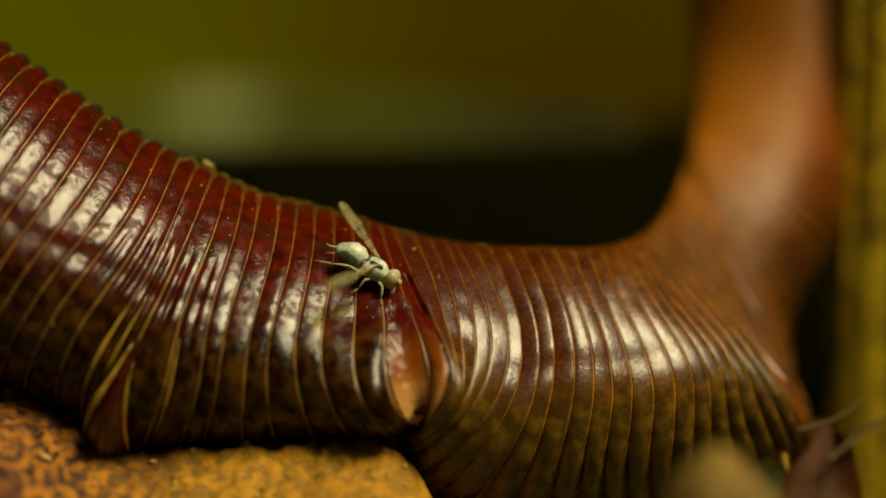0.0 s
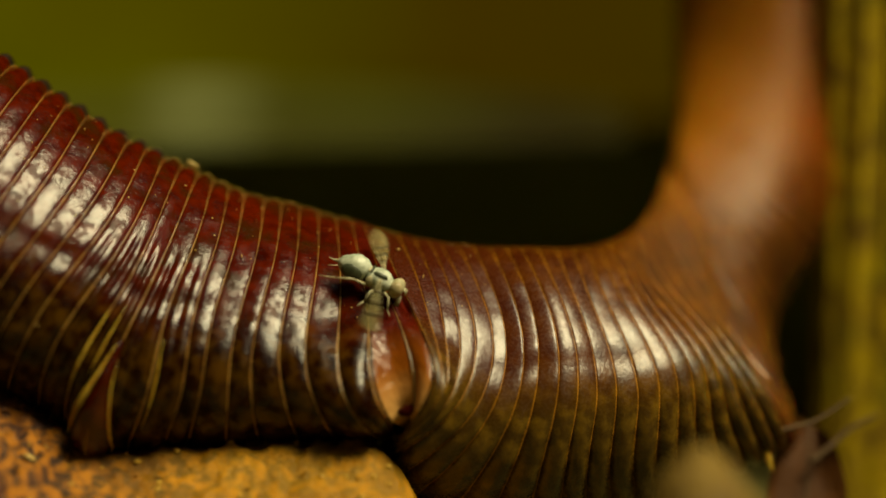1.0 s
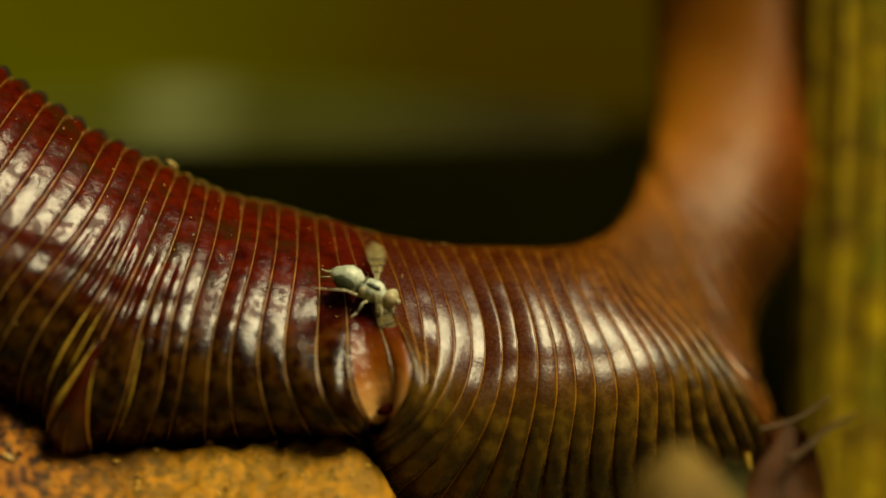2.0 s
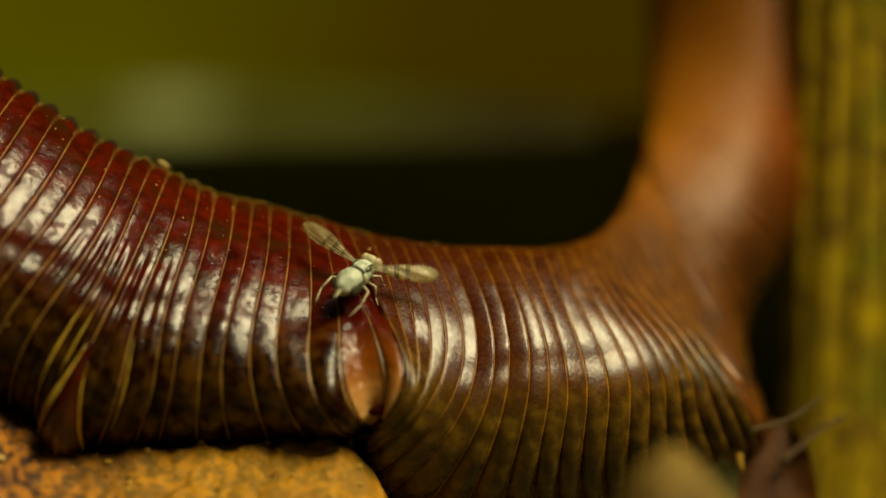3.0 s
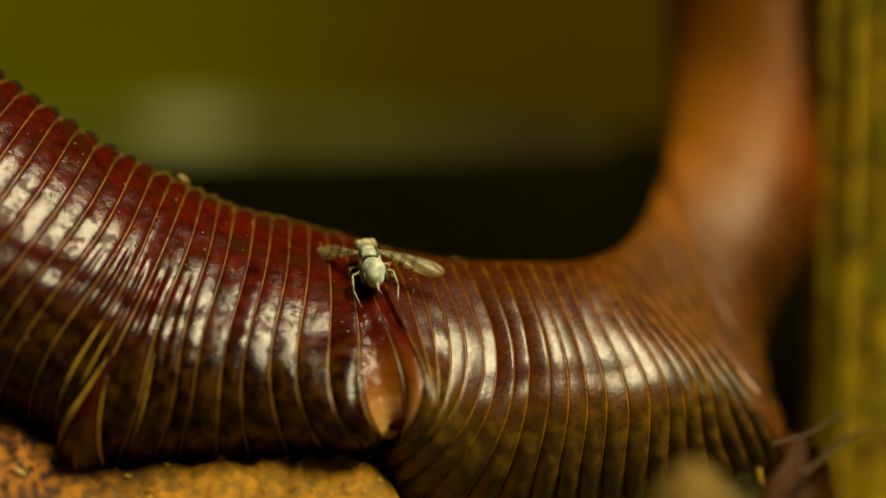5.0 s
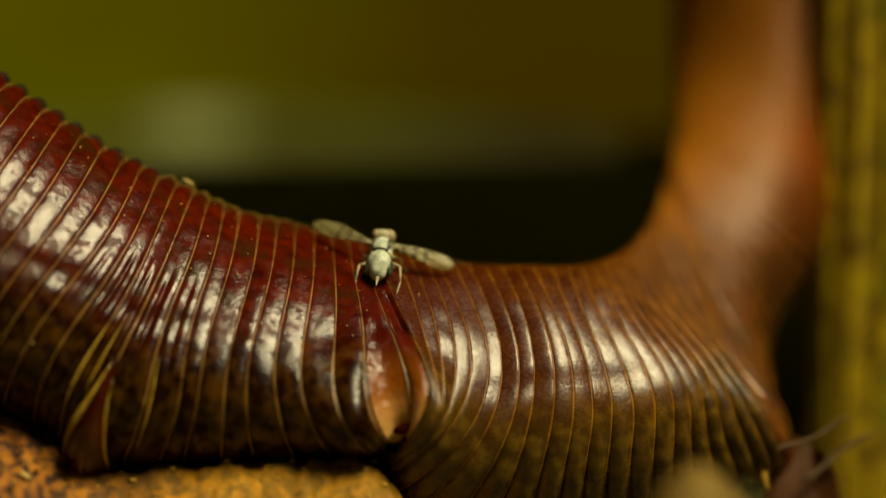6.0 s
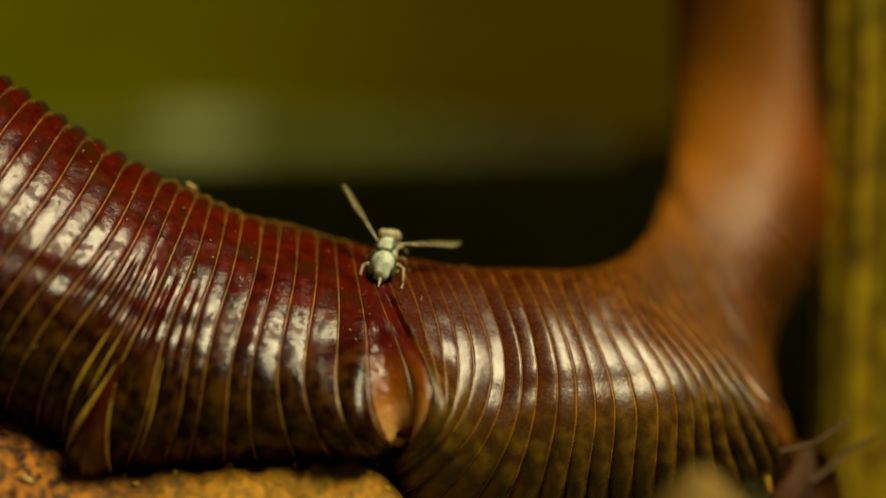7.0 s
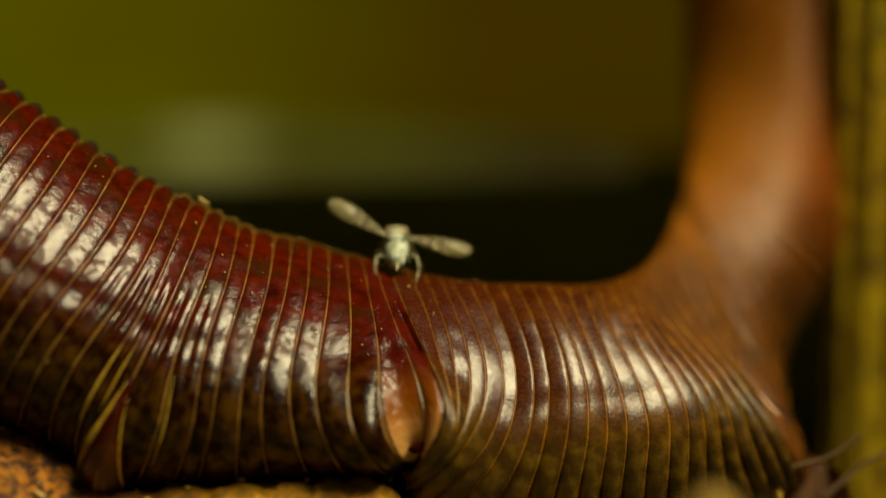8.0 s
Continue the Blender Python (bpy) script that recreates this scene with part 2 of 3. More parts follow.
def build_light_dome():
    """A dark green dome, added unseen all round and overhead to block skylight, open towards the sun."""
    bm = bmesh.new()
    rows = []
    for j in range(46):
        h = radians(-2 + 92 * j / 45)
        rows.append([])
        for k in range(120):
            a = math.tau * k / 120
            d = Vector((math.sin(a) * math.cos(h), math.cos(a) * math.cos(h), math.sin(h)))
            r = 430 + 30 * noise.noise(d * 4) + 18 * noise.noise(d * 14)
            rows[-1].append(bm.verts.new(d * r))
    grid_faces(bm, rows, True)
    gap = [f for f in bm.faces if math.degrees(f.calc_center_median().angle(sun_way)) < 29 + 3 * noise.noise(f.calc_center_median() * 0.012)]
    bmesh.ops.delete(bm, geom=gap, context="FACES")
    tagged(part("backdrop", bm, GREEN), "unseen dark green dome added to keep out skylight", "foliage", kind="structure")


def build_bank():
    """The mossy bank in the distance, green at one end and brown at the other, that overhangs a dark hollow."""
    bm = bmesh.new()
    line = curve_points([(185, -4), (175, 22), (145, 36), (107, 34), (87, 30.9), (82.5, 30.4), (82, 32.0), (86, 36), (103, 53), (132, 83), (185, 144)], 70)
    rows = []
    for j, (y, z) in enumerate(line):
        rows.append([])
        for k in range(90):
            x = -160 + 320 * k / 89
            sag = -0.0016 * (x - 5) ** 2 if abs(x) < 60 else -0.0016 * 3600 * (1 if x > 0 else 1)
            rows[-1].append(bm.verts.new((x, y + 2.0 * noise.noise(Vector((x * 0.05, j * 0.15, 1))), z + (0.5 * sag if j > 8 else 0) + 0.7 * noise.noise(Vector((x * 0.07, j * 0.1, 7))))))
    grid_faces(bm, rows)
    for i, f in enumerate(bm.faces):
        f.material_index = int(i // 89 < 33)
    bm.normal_update()
    tagged(part("backdrop", bm, [MOSS, CAVE]), "mossy overhanging bank, olive green fading to brown, out of focus", "bank", kind="structure")


def build_grass_blade():
    """A broad blade that hangs along the bank's edge, pale in one stretch, green and brown towards its ends."""
    bm = bmesh.new()
    rows = []
    for side in (0, 1):
        for i in range(60):
            x = -42.5 + 57 * i / 59
            f = (x + 16.6) / 28
            top, low = 32.9 - 1.4 * max(0.0, f) ** 2 - 0.7 * max(0.0, -f) ** 2, 27.4 + 0.5 * f * f
            rows.append([bm.verts.new((x, 51.0 + 6.5 * (k / 12) ** 1.4 + 0.25 * side, low + (top - low) * k / 12)) for k in range(13)])
    rib = [Vector(r[6].co) + Vector((0, -0.1, 0)) for r in rows[:60]]
    grid_faces(bm, rows[:60])
    grid_faces(bm, rows[60:])
    grass = tagged(new("grass_blade"), "broad grass blade, paler in one stretch, hanging along the mossy bank", "grass")
    part("blade", bm, GRASS, grass)
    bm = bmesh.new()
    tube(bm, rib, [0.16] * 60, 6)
    part("midrib", bm, GRASS, grass)


def build_orange_stone():
    """The crumbly stone on which the animal lies."""
    bm = bmesh.new()
    xs, ys = np.linspace(-42, 3.5, 210), np.linspace(-34, 26, 190)
    knots, tops = (-45, -38, -32, -25, -21, -18, -14, -8, -5, -3, -1.5, 0.5, 3.5), (12.0, 12.6, 12.8, 12.2, 10.4, 8.4, 8.75, 9.05, 9.1, 8.6, 7.1, 3.0, -2)
    rows = []
    for y in ys:
        rows.append([])
        for x in xs:
            z = float(smooth_through(knots, tops, x))
            front = max(0.0, -2.2 - y)
            z -= 0.012 * front * front + 0.95 * front
            z -= 0.02 * max(0.0, y - 12) ** 2
            for size, high in ((6.0, 0.5), (2.0, 0.30), (0.9, 0.34), (0.5, 0.24)):
                z += high * noise.noise(Vector((x / size, y / size, size)))
            rows[-1].append(bm.verts.new((x, y, max(z, -2.0))))
    grid_faces(bm, rows)
    rim = [e for e in bm.edges if e.is_boundary]
    out = bmesh.ops.extrude_edge_only(bm, edges=rim)["geom"]
    for v in out:
        if isinstance(v, bmesh.types.BMVert):
            v.co.z = -3.0
    rng = random.Random(11)
    for i in range(420):
        row = rows[rng.randrange(82, 112)]
        p = row[rng.randrange(40, 200)].co
        r = 0.06 + 0.16 * rng.random() ** 2
        ball(bm, p, (r * rng.uniform(0.8, 1.5), r, r * rng.uniform(0.6, 1.0)), Matrix.Rotation(rng.uniform(0, 3), 3, "Z"), 7, 5, None, int(rng.random() < 0.35))
    tagged(part("stone", bm, [CRUMB, PALE_CRUMB]), "orange brown crumbly stone under the animal", "stone")


def build_small_stone(centre, radii, seed, label):
    bm = bmesh.new()
    ball(bm, centre, radii, None, 40, 26, lambda d: 1 + 0.09 * noise.noise(d * 1.6 + Vector((seed, 0, 0))) + 0.05 * noise.noise(d * 5 + Vector((seed, 0, 0))))
    tagged(part("stone", bm, BUFF), label, "stone")


def build_stem():
    """The upright mossy stem beside the animal, with lengthwise grooves."""
    bm = bmesh.new()
    rows = []
    for j in range(90):
        z = -2 + 92 * j / 89
        cx, r = 30.5 + 0.25 * math.sin(z * 0.07) + 0.012 * (z - 30), 4.9 + 0.5 * math.exp(-z / 5)
        rows.append([])
        for k in range(72):
            a = math.tau * k / 72
            groove = 0.28 * noise.noise(Vector((math.cos(a) * 4, math.sin(a) * 4, z * 0.03))) + 0.12 * noise.noise(Vector((math.cos(a) * 11, math.sin(a) * 11, z * 0.12)))
            rr = r + groove + 0.1 * noise.noise(Vector((math.cos(a) * 6, math.sin(a) * 6, z * 0.6)))
            rows[-1].append(bm.verts.new((cx + rr * math.cos(a), 27.0 + 0.5 * rr * math.sin(a), z)))
    grid_faces(bm, rows, True)
    bm.faces.new(rows[-1])
    stem = tagged(new("plant_stem"), "upright yellow brown mossy stem with grooved bark", "plant stem")
    part("stem_body", bm, BARK, stem)
    for k in range(9):
        a0 = radians(150 + 22 * k)
        low, high = -1.5 + 3 * (k % 3), 62 + 9 * (k % 4)
        bm = bmesh.new()
        pts = []
        for z in np.linspace(low, high, 34):
            a = a0 + 0.10 * math.sin(z * 0.09 + k)
            cx, r = 30.5 + 0.25 * math.sin(z * 0.07) + 0.012 * (z - 30), 4.8 + 0.5 * math.exp(-max(z, 0) / 5)
            pts.append((cx + r * math.cos(a), 27.0 + 0.5 * r * math.sin(a), z))
        tube(bm, pts, [0.1 + 0.32 * math.sin(math.pi * i / 33) for i in range(34)], 10, 0.5, k)
        part("bark_ridge", bm, BARK, stem)


def build_twig(points, thick, label):
    bm = bmesh.new()
    pts = curve_points(points, 24)
    tube(bm, pts, [thick * (1 - 0.6 * i / 23) for i in range(24)], 8, 0.3, points[0][0])
    tagged(part("twig", bm, TWIG), label, "twig")


def build_dead_leaf():
    """A curled leaf that leans against the animal's tail end, its face to the front."""
    leaf = tagged(new("dead_leaf"), "reddish brown curled dead leaf propped beside the stem", "leaf")
    def place(u, v):
        half = 2.4 * math.sin(math.pi * (0.12 + 0.80 * v)) ** 0.7
        return Vector((22.7 + half * u + 1.0 * (v - 0.5), 7.6 + 3.2 * v - 0.9 * u * u + 0.3 * noise.noise(Vector((u * 2, v * 4, 0))), 0.2 + 9.2 * v - 0.5 * u))
    bm = bmesh.new()
    rows = [[bm.verts.new(place(-1 + k / 8, j / 16) + Vector((0, 0.16 * side, 0))) for k in range(17)] for side in (0, 1) for j in range(17)]
    grid_faces(bm, rows[:17])
    grid_faces(bm, rows[17:])
    part("blade", bm, LEAF, leaf)
    bm = bmesh.new()
    tube(bm, [place(0, j / 16) + Vector((0, -0.05, 0)) for j in range(17)], [0.16 - 0.007 * j for j in range(17)], 6)
    part("midrib", bm, TWIG, leaf, "brown midrib")


build_ground()
build_light_dome()
build_bank()
build_grass_blade()
build_orange_stone()
build_small_stone((13.8, -22, 4.4), (3.2, 2.8, 5.5), 1.0, "buff rounded stone standing in front of the animal")
build_stem()
build_twig([(19.6, 6, 9.0), (21.5, 6.5, 9.4), (23.2, 7, 9.9), (25.2, 8, 11.1)], 0.20, "short dry brown twig sticking out beside the stem")
build_twig([(23.0, 9, 7.2), (24.3, 9.5, 8.2), (25.6, 10, 9.2), (27.2, 10.5, 10.0)], 0.22, "short dry brown twig sticking out beside the stem")
build_dead_leaf()

# ---- the ringed animal ----
# Cross-sections: ring number, upper edge x z, lower edge x z, bow, swing and ripple of the ring's line, depth y, half thickness, lean
FLANK = [
    (4, -29.23, 34.45, -36.18, 18.4, -0.7, -0.54, -0.08, 2.87, 8.22, 2.23),
    (10.96, -21.89, 29.42, -29.55, 13.98, -0.3, 0.17, 0.02, 3.27, 7.95, 3.04),
    (12.96, -19.74, 27.94, -27.6, 12.68, -0.07, 0.28, 0.05, 3.39, 7.88, 3.27),
    (14.96, -17.38, 26.53, -25.49, 11.86, 0.2, 0.31, 0.07, 3.52, 7.77, 3.56),
    (15.96, -16.34, 26.07, -24.02, 11.38, 0.23, 0.38, 0.06, 3.58, 7.64, 3.79),
    (16.96, -15.35, 25.48, -22.23, 10.57, 0.13, 0.43, -0.01, 3.64, 7.53, 4),
    (17.96, -14.34, 25.05, -20.76, 9.59, 0.15, 0.37, -0.09, 3.7, 7.41, 4.22),
    (18.96, -13.38, 24.56, -19.78, 8.29, 0.27, 0.15, 0.01, 3.75, 7.29, 4.43),
    (19.96, -12.53, 24.16, -17.18, 8.3, 0.38, -0.06, 0.19, 3.8, 7.2, 4.61),
]
SHOULDER = [
    (20.96, -11.61, 23.73, -15.13, 8.39, 0.43, -0.11, 0.21, 3.87, 7.13, 4.85),
    (21.96, -10.72, 23.33, -13.7, 8.53, 0.28, 0, 0.17, 3.94, 7.06, 5.07),
    (22.96, -9.59, 23.04, -11.43, 8.53, -0.09, 0.18, 0.12, 4.03, 6.97, 5.35),
    (23.96, -8.57, 22.84, -9.54, 8.79, -0.44, 0.3, 0.07, 4.1, 6.9, 5.6),
    (24.96, -7.53, 22.57, -7.27, 8.78, -0.72, 0.35, 0.07, 4.22, 6.78, 5.58),
    (25.96, -6.43, 22.24, -5.17, 8.87, -0.97, 0.44, 0.03, 4.34, 6.66, 5.55),
    (26.96, -5.4, 21.94, -2.73, 8.92, -1.08, 0.55, -0.08, 4.46, 6.54, 5.53),
]
PINCH = [
    (27.96, -4.42, 21.67, -1.43, 9.5, -0.53, 0.36, -0.12, 4.57, 6.43, 5.51),
    (28.96, -3.69, 21.44, -1.1, 9.72, 0.86, -0.28, 0.01, 4.66, 6.42, 5.23),
    (29.96, -2.91, 21.2, -1.76, 9.27, 2.25, -0.74, 0.16, 4.76, 6.45, 4.78),
    (30.96, -1.74, 20.9, -2.58, 8.85, 2.96, -0.73, 0.26, 4.91, 6.5, 4.11),
    (31.96, -0.8, 20.7, -2.69, 8.6, 3.15, -0.54, 0.22, 5.03, 6.54, 3.56),
    (32.96, 0.11, 20.56, -2.76, 8.25, 3.39, -0.3, 0.13, 5.15, 6.58, 3.04),
    (33.96, 0.74, 20.46, -2.76, 7.7, 3.83, -0.06, 0.09, 5.26, 6.63, 2.71),
    (34.96, 1.75, 20.33, -2.44, 6.45, 3.97, 0.13, 0.08, 5.51, 6.78, 2.27),
    (35.96, 2.65, 20.23, -1.12, 5.26, 3.49, 0.21, 0.07, 5.73, 6.9, 1.89),
]
TAIL = [
    (36.96, 3.65, 20.16, 1.53, 4.72, 2.72, 0.23, 0.04, 5.98, 7.05, 1.46),
    (37.96, 4.63, 20.13, 3.7, 4.35, 2.06, 0.25, 0.04, 6.23, 7.19, 1.04),
    (38.96, 5.5, 20.13, 5.88, 4.31, 1.75, 0.29, 0, 6.44, 7.31, 0.67),
    (42, 8.64, 20.09, 10.82, 4.33, 0.94, 0.12, -0.19, 7.9, 7.4, 0.2),
    (45, 10.93, 20.5, 15.27, 4.93, 0.97, 0.02, -0.31, 9.2, 7.2, 1),
    (48, 12.65, 21.37, 19.24, 6.91, 0.08, -0.28, -0.38, 11, 6.9, 3.2),
    (51, 14, 22.64, 21.75, 8.03, -0.16, -0.33, 0, 13.8, 6.4, 6.5),
]
CLIMB = [
    (53, 14.86, 23.94, 22.56, 8.85, -0.58, 0.17, 0.36, 17, 6, 6),
    (54.5, 15.37, 24.91, 21.82, 13.03, 0, 0, 0, 21, 5.8, 4),
    (57, 15.91, 26.22, 22.48, 15.8, 0, 0, 0, 23.8, 5.6, 1),
    (61, 16.38, 28.16, 25.57, 20.18, 0, 0, 0, 27, 5.4, 0),
    (66, 16.54, 30.3, 27.43, 23.56, 0, 0, 0, 29, 5.4, 0),
    (73, 16.59, 33.43, 28.26, 27.76, 0, 0, 0, 31, 5.4, 0),
    (87, 16.63, 40.77, 28.66, 38.12, 0, 0, 0, 32.5, 5.4, 0),
    (103, 16.29, 50.38, 28.54, 50.02, 0, 0, 0, 33, 5.4, 0),
]
SECTIONS = np.array(FLANK + SHOULDER + PINCH + TAIL + CLIMB)


def body_surface(u, a):
    """The smooth body at ring u and angle a round it (0: upper edge, pi / 2: facing the camera's side, pi: lower edge)."""
    tx, tz, lx, lz, bow, swing, ripple, mid, thick, lean = (smooth_through(SECTIONS[:, 0], SECTIONS[:, k], u) for k in range(1, 11))
    c = (1 - np.cos(a)) / 2
    dx, dz = lx - tx, lz - tz
    size = np.hypot(dx, dz)
    side = bow * np.sin(np.pi * c) + swing * np.sin(2 * np.pi * c) + ripple * np.sin(3 * np.pi * c)
    x = tx + dx * c - dz / size * side
    z = tz + dz * c + dx / size * side
    y = mid - thick * np.sin(a) * (1 + 0.25 * (2 * c - 1)) - lean * (c - 0.5)
    # the pit, where the body is pinched
    front = np.sin(a) > 0
    dent = np.exp(-((u - 28.5) / 0.62) ** 2) * np.clip((c - 0.36) / 0.40, 0, 1) ** 1.3 * np.clip((0.99 - c) / 0.10, 0, 1) ** 0.8 * front
    # lengthwise creases on the flank, at both ends of the pinch
    left = np.clip((27 - u) / 5, 0, 1) * np.exp(-((c - 0.45) / 0.035) ** 2)
    right = np.clip((u - 33) / 3, 0, 1) * np.clip((47 - u) / 3, 0, 1) * np.exp(-((c - 0.42) / 0.04) ** 2)
    crease = (0.12 * left + 0.08 * right) * front
    # swollen lips on both sides of the pit, and the chin that pouts below it
    lips = (np.exp(-((u - 27.6) / 0.6) ** 4) + np.exp(-((u - 31.0) / 1.3) ** 4)) * np.exp(-((c - 0.68) / 0.22) ** 2) * front
    chin = np.exp(-((u - 29.0) / np.where(u < 29, 3.0, 5.5)) ** 4) * np.clip((c - 0.44) / 0.46, 0, 1) ** 1.1 * np.clip((1 - c) / 0.06, 0, 1) * front
    # a deep groove that runs into the pit from above
    groove = np.exp(-((u - 29.5) / 0.30) ** 2) * np.clip((c - 0.18) / 0.1, 0, 1) * np.clip((0.56 - c) / 0.14, 0, 1) * front
    return np.stack([x, y - 2.2 * chin + 1.35 * dent + crease - 0.30 * lips + 0.55 * groove, z], -1)


def body_ring(k, turns=160):
    """Vertices of ring k: a swollen band that ends in a thin raised rim, sunk at its joints."""
    a = np.linspace(0, 2 * np.pi, turns, endpoint=False)
    t = np.array([0, 0.02, 0.06, 0.13, 0.22, 0.32, 0.40, 0.46, 0.53, 0.62, 0.73, 0.83, 0.90, 0.93, 0.945, 0.96, 0.98, 1.0])
    uu, aa = np.meshgrid(k + t, a, indexing="ij")
    p, e = body_surface(uu, aa), 1e-3
    n = np.cross(body_surface(uu + e, aa) - p, body_surface(uu, aa + e) - p)
    n /= np.linalg.norm(n, axis=-1, keepdims=True) + 1e-12
    out = p - body_surface(uu, aa + np.pi)
    n *= np.sign((n * out).sum(-1, keepdims=True))
    swell = float(np.interp(k, (4, 10, 18, 26, 31, 36, 48, 53, 103), (0.10, 0.10, 0.10, 0.06, 0.05, 0.05, 0.06, 0.05, 0.05)))
    flat = float(np.interp(k, (4, 30, 36, 103), (0.3, 0.3, 0.35, 0.5)))
    rng = np.random.default_rng(k)
    wave = sum(rng.normal() * np.sin(aa * f + rng.uniform(0, 6.3)) for f in (5, 9, 14, 23)) * 0.012
    h = swell * (np.clip(np.sin(np.pi * np.clip((uu - k) / 0.93, 0, 1)), 0, 1) ** flat - 0.85) + wave
    rim = np.exp(-((uu - k - 0.962) / 0.022) ** 2)
    ridge = np.minimum(aa, 2 * np.pi - aa)
    h = h + (0.10 - 0.06 * np.clip((k - 28) / 6, 0, 1) + 0.16 * np.exp(-((ridge - 0.05) / 0.3) ** 2) * np.clip((30 - k) / 6, 0, 1)) * rim
    h = h + np.exp(-(ridge / 0.28) ** 2) * np.clip((26 - k) / 12, 0.32 if k < 28 else 0, 1) * (0.62 * np.clip(np.sin(np.pi * np.clip(uu - k, 0, 1)), 0, 1) ** 0.8 - 0.45)
    # deeper grooves low on the flank, and a puffed fold over the stone
    c = (1 - np.cos(aa)) / 2
    low = np.clip((c - 0.5) / 0.3, 0, 1) ** 2 * (3 - 2 * np.clip((c - 0.5) / 0.3, 0, 1))
    h = h + (0.22 + 0.28 * np.clip((k - 33) / 5, 0, 1)) * low * (np.clip(np.sin(np.pi * np.clip(uu - k, 0, 1)), 0, 1) ** 0.7 - 0.75)
    # the rings above the hanging fold are pleated once more
    pleat = math.exp(-((k - 18.0) / 2.0) ** 4) * np.clip((c - 0.27) / 0.1, 0, 1)
    h = h - 0.30 * pleat * np.exp(-((uu - k - 0.44) / 0.11) ** 2) + 0.10 * pleat * np.sin(np.pi * np.clip(uu - k, 0, 1))
    return p + n * h[..., None]


def build_animal():
    worm = tagged(new("giant_leech"), "large wet reddish brown ringed leech climbing from stone to stem", "leech")
    last = int(SECTIONS[-1, 0])
    turns = 160
    for k in range(int(SECTIONS[0, 0]), last):
        p = body_ring(k, turns)
        bm = bmesh.new()
        girth = bm.verts.layers.float.new("girth")
        rows = [[bm.verts.new(v) for v in row] for row in p]
        for row in rows:
            for i, v in enumerate(row):
                v[girth] = 0.5 - 0.5 * math.cos(math.tau * i / turns)
        grid_faces(bm, rows[:14], True, 0)
        for i, f in enumerate(bm.faces):
            row, place = i // turns, min(i % turns, turns - 1 - i % turns)
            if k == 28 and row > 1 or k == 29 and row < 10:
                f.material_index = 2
            elif k < 31 and place < (5 if k < 17 else 4) and row > 2:
                f.material_index = 3
        grid_faces(bm, rows[13:], True, 1)
        if k in (int(SECTIONS[0, 0]), last - 1):
            bm.faces.new(rows[-1] if k == last - 1 else rows[0])
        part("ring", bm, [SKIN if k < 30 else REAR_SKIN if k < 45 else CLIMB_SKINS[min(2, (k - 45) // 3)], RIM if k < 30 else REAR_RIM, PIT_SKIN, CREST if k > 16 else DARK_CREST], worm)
    # the dark pore in the pit
    bm = bmesh.new()
    spot = Vector(body_surface(np.array(28.86), np.array(2.50)))
    ball(bm, spot + Vector((0, -0.16, 0)), (0.66, 0.2, 0.32), Matrix.Rotation(radians(-14), 3, "Y"), 20, 12, lambda d: 1 + 0.15 * noise.noise(d * 1.5))
    part("pore", bm, HOLLOW, worm, "small dark red pore")
    # a pouch of skin that hangs over the stone, with amber creases
    def pouch(f, s):
        """A place on the pouch: f down its length, s across it (-1 to 1)."""
        u = 18.95 + (0.12 + 0.95 * f ** 1.3) * s * (1 - 0.35 * max(0.0, f - 0.75) / 0.25)
        a = 1.75 + 1.28 * f
        lift = 1.7 * math.sin(math.pi * min(1.0, 0.04 + 0.96 * f ** 1.5)) ** 0.7 * max(0.0, 1 - s * s) ** 0.6 - 0.12
        return Vector(body_surface(np.array(u), np.array(a))) + Vector((0, -lift, -1.25 * f ** 4 * (1 - s * s)))
    bm = bmesh.new()
    grid_faces(bm, [[bm.verts.new(pouch(i / 30, -1 + k / 12) + Vector((0, 0.05 * noise.noise(Vector((k * 0.5, i * 0.12, 3))), 0))) for k in range(25)] for i in range(31)])
    fold = part("skin_fold", bm, FOLD_SKIN, worm, "dark translucent pouch of skin")
    for s, first, last, thick in ((-0.92, 0.03, 0.74, 0.24), (-0.80, 0.2, 0.98, 0.06), (0.2, 0.55, 0.9, 0.03), (0.88, 0.1, 0.98, 0.08)):
        bm = bmesh.new()
        crease = [pouch(first + (last - first) * i / 19, s) + Vector((0, -0.03, 0)) for i in range(20)]
        tube(bm, crease, [thick * (0.05 + 0.95 * math.sin(math.pi * i / 19)) for i in range(20)], 6, 0.5, s * 9)
        part("crease", bm, AMBER, fold)
    # amber streaks on the pleats: light through the skin, put into their colour
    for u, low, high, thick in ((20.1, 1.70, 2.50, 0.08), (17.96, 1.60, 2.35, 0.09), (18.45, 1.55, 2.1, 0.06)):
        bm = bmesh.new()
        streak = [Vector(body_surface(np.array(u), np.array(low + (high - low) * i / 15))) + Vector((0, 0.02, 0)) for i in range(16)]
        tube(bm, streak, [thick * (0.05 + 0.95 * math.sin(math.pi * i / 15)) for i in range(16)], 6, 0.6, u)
        part("streak", bm, AMBER, worm, "amber streak of skin, coloured as if lit through")
    # the small pale tip at the end of the flank
    bm = bmesh.new()
    tube(bm, curve_points([(19.5, 8.6, 10.0), (19.9, 7.2, 9.0), (20.1, 6.6, 7.9), (20.4, 6.4, 6.8)], 12), [0.5, 0.5, 0.45, 0.42, 0.38, 0.34, 0.3, 0.26, 0.22, 0.18, 0.13, 0.07], 10, 0.2)
    part("skin_tip", bm, AMBER, worm, "small pale pointed tip of skin")
    return worm


leech = build_animal()


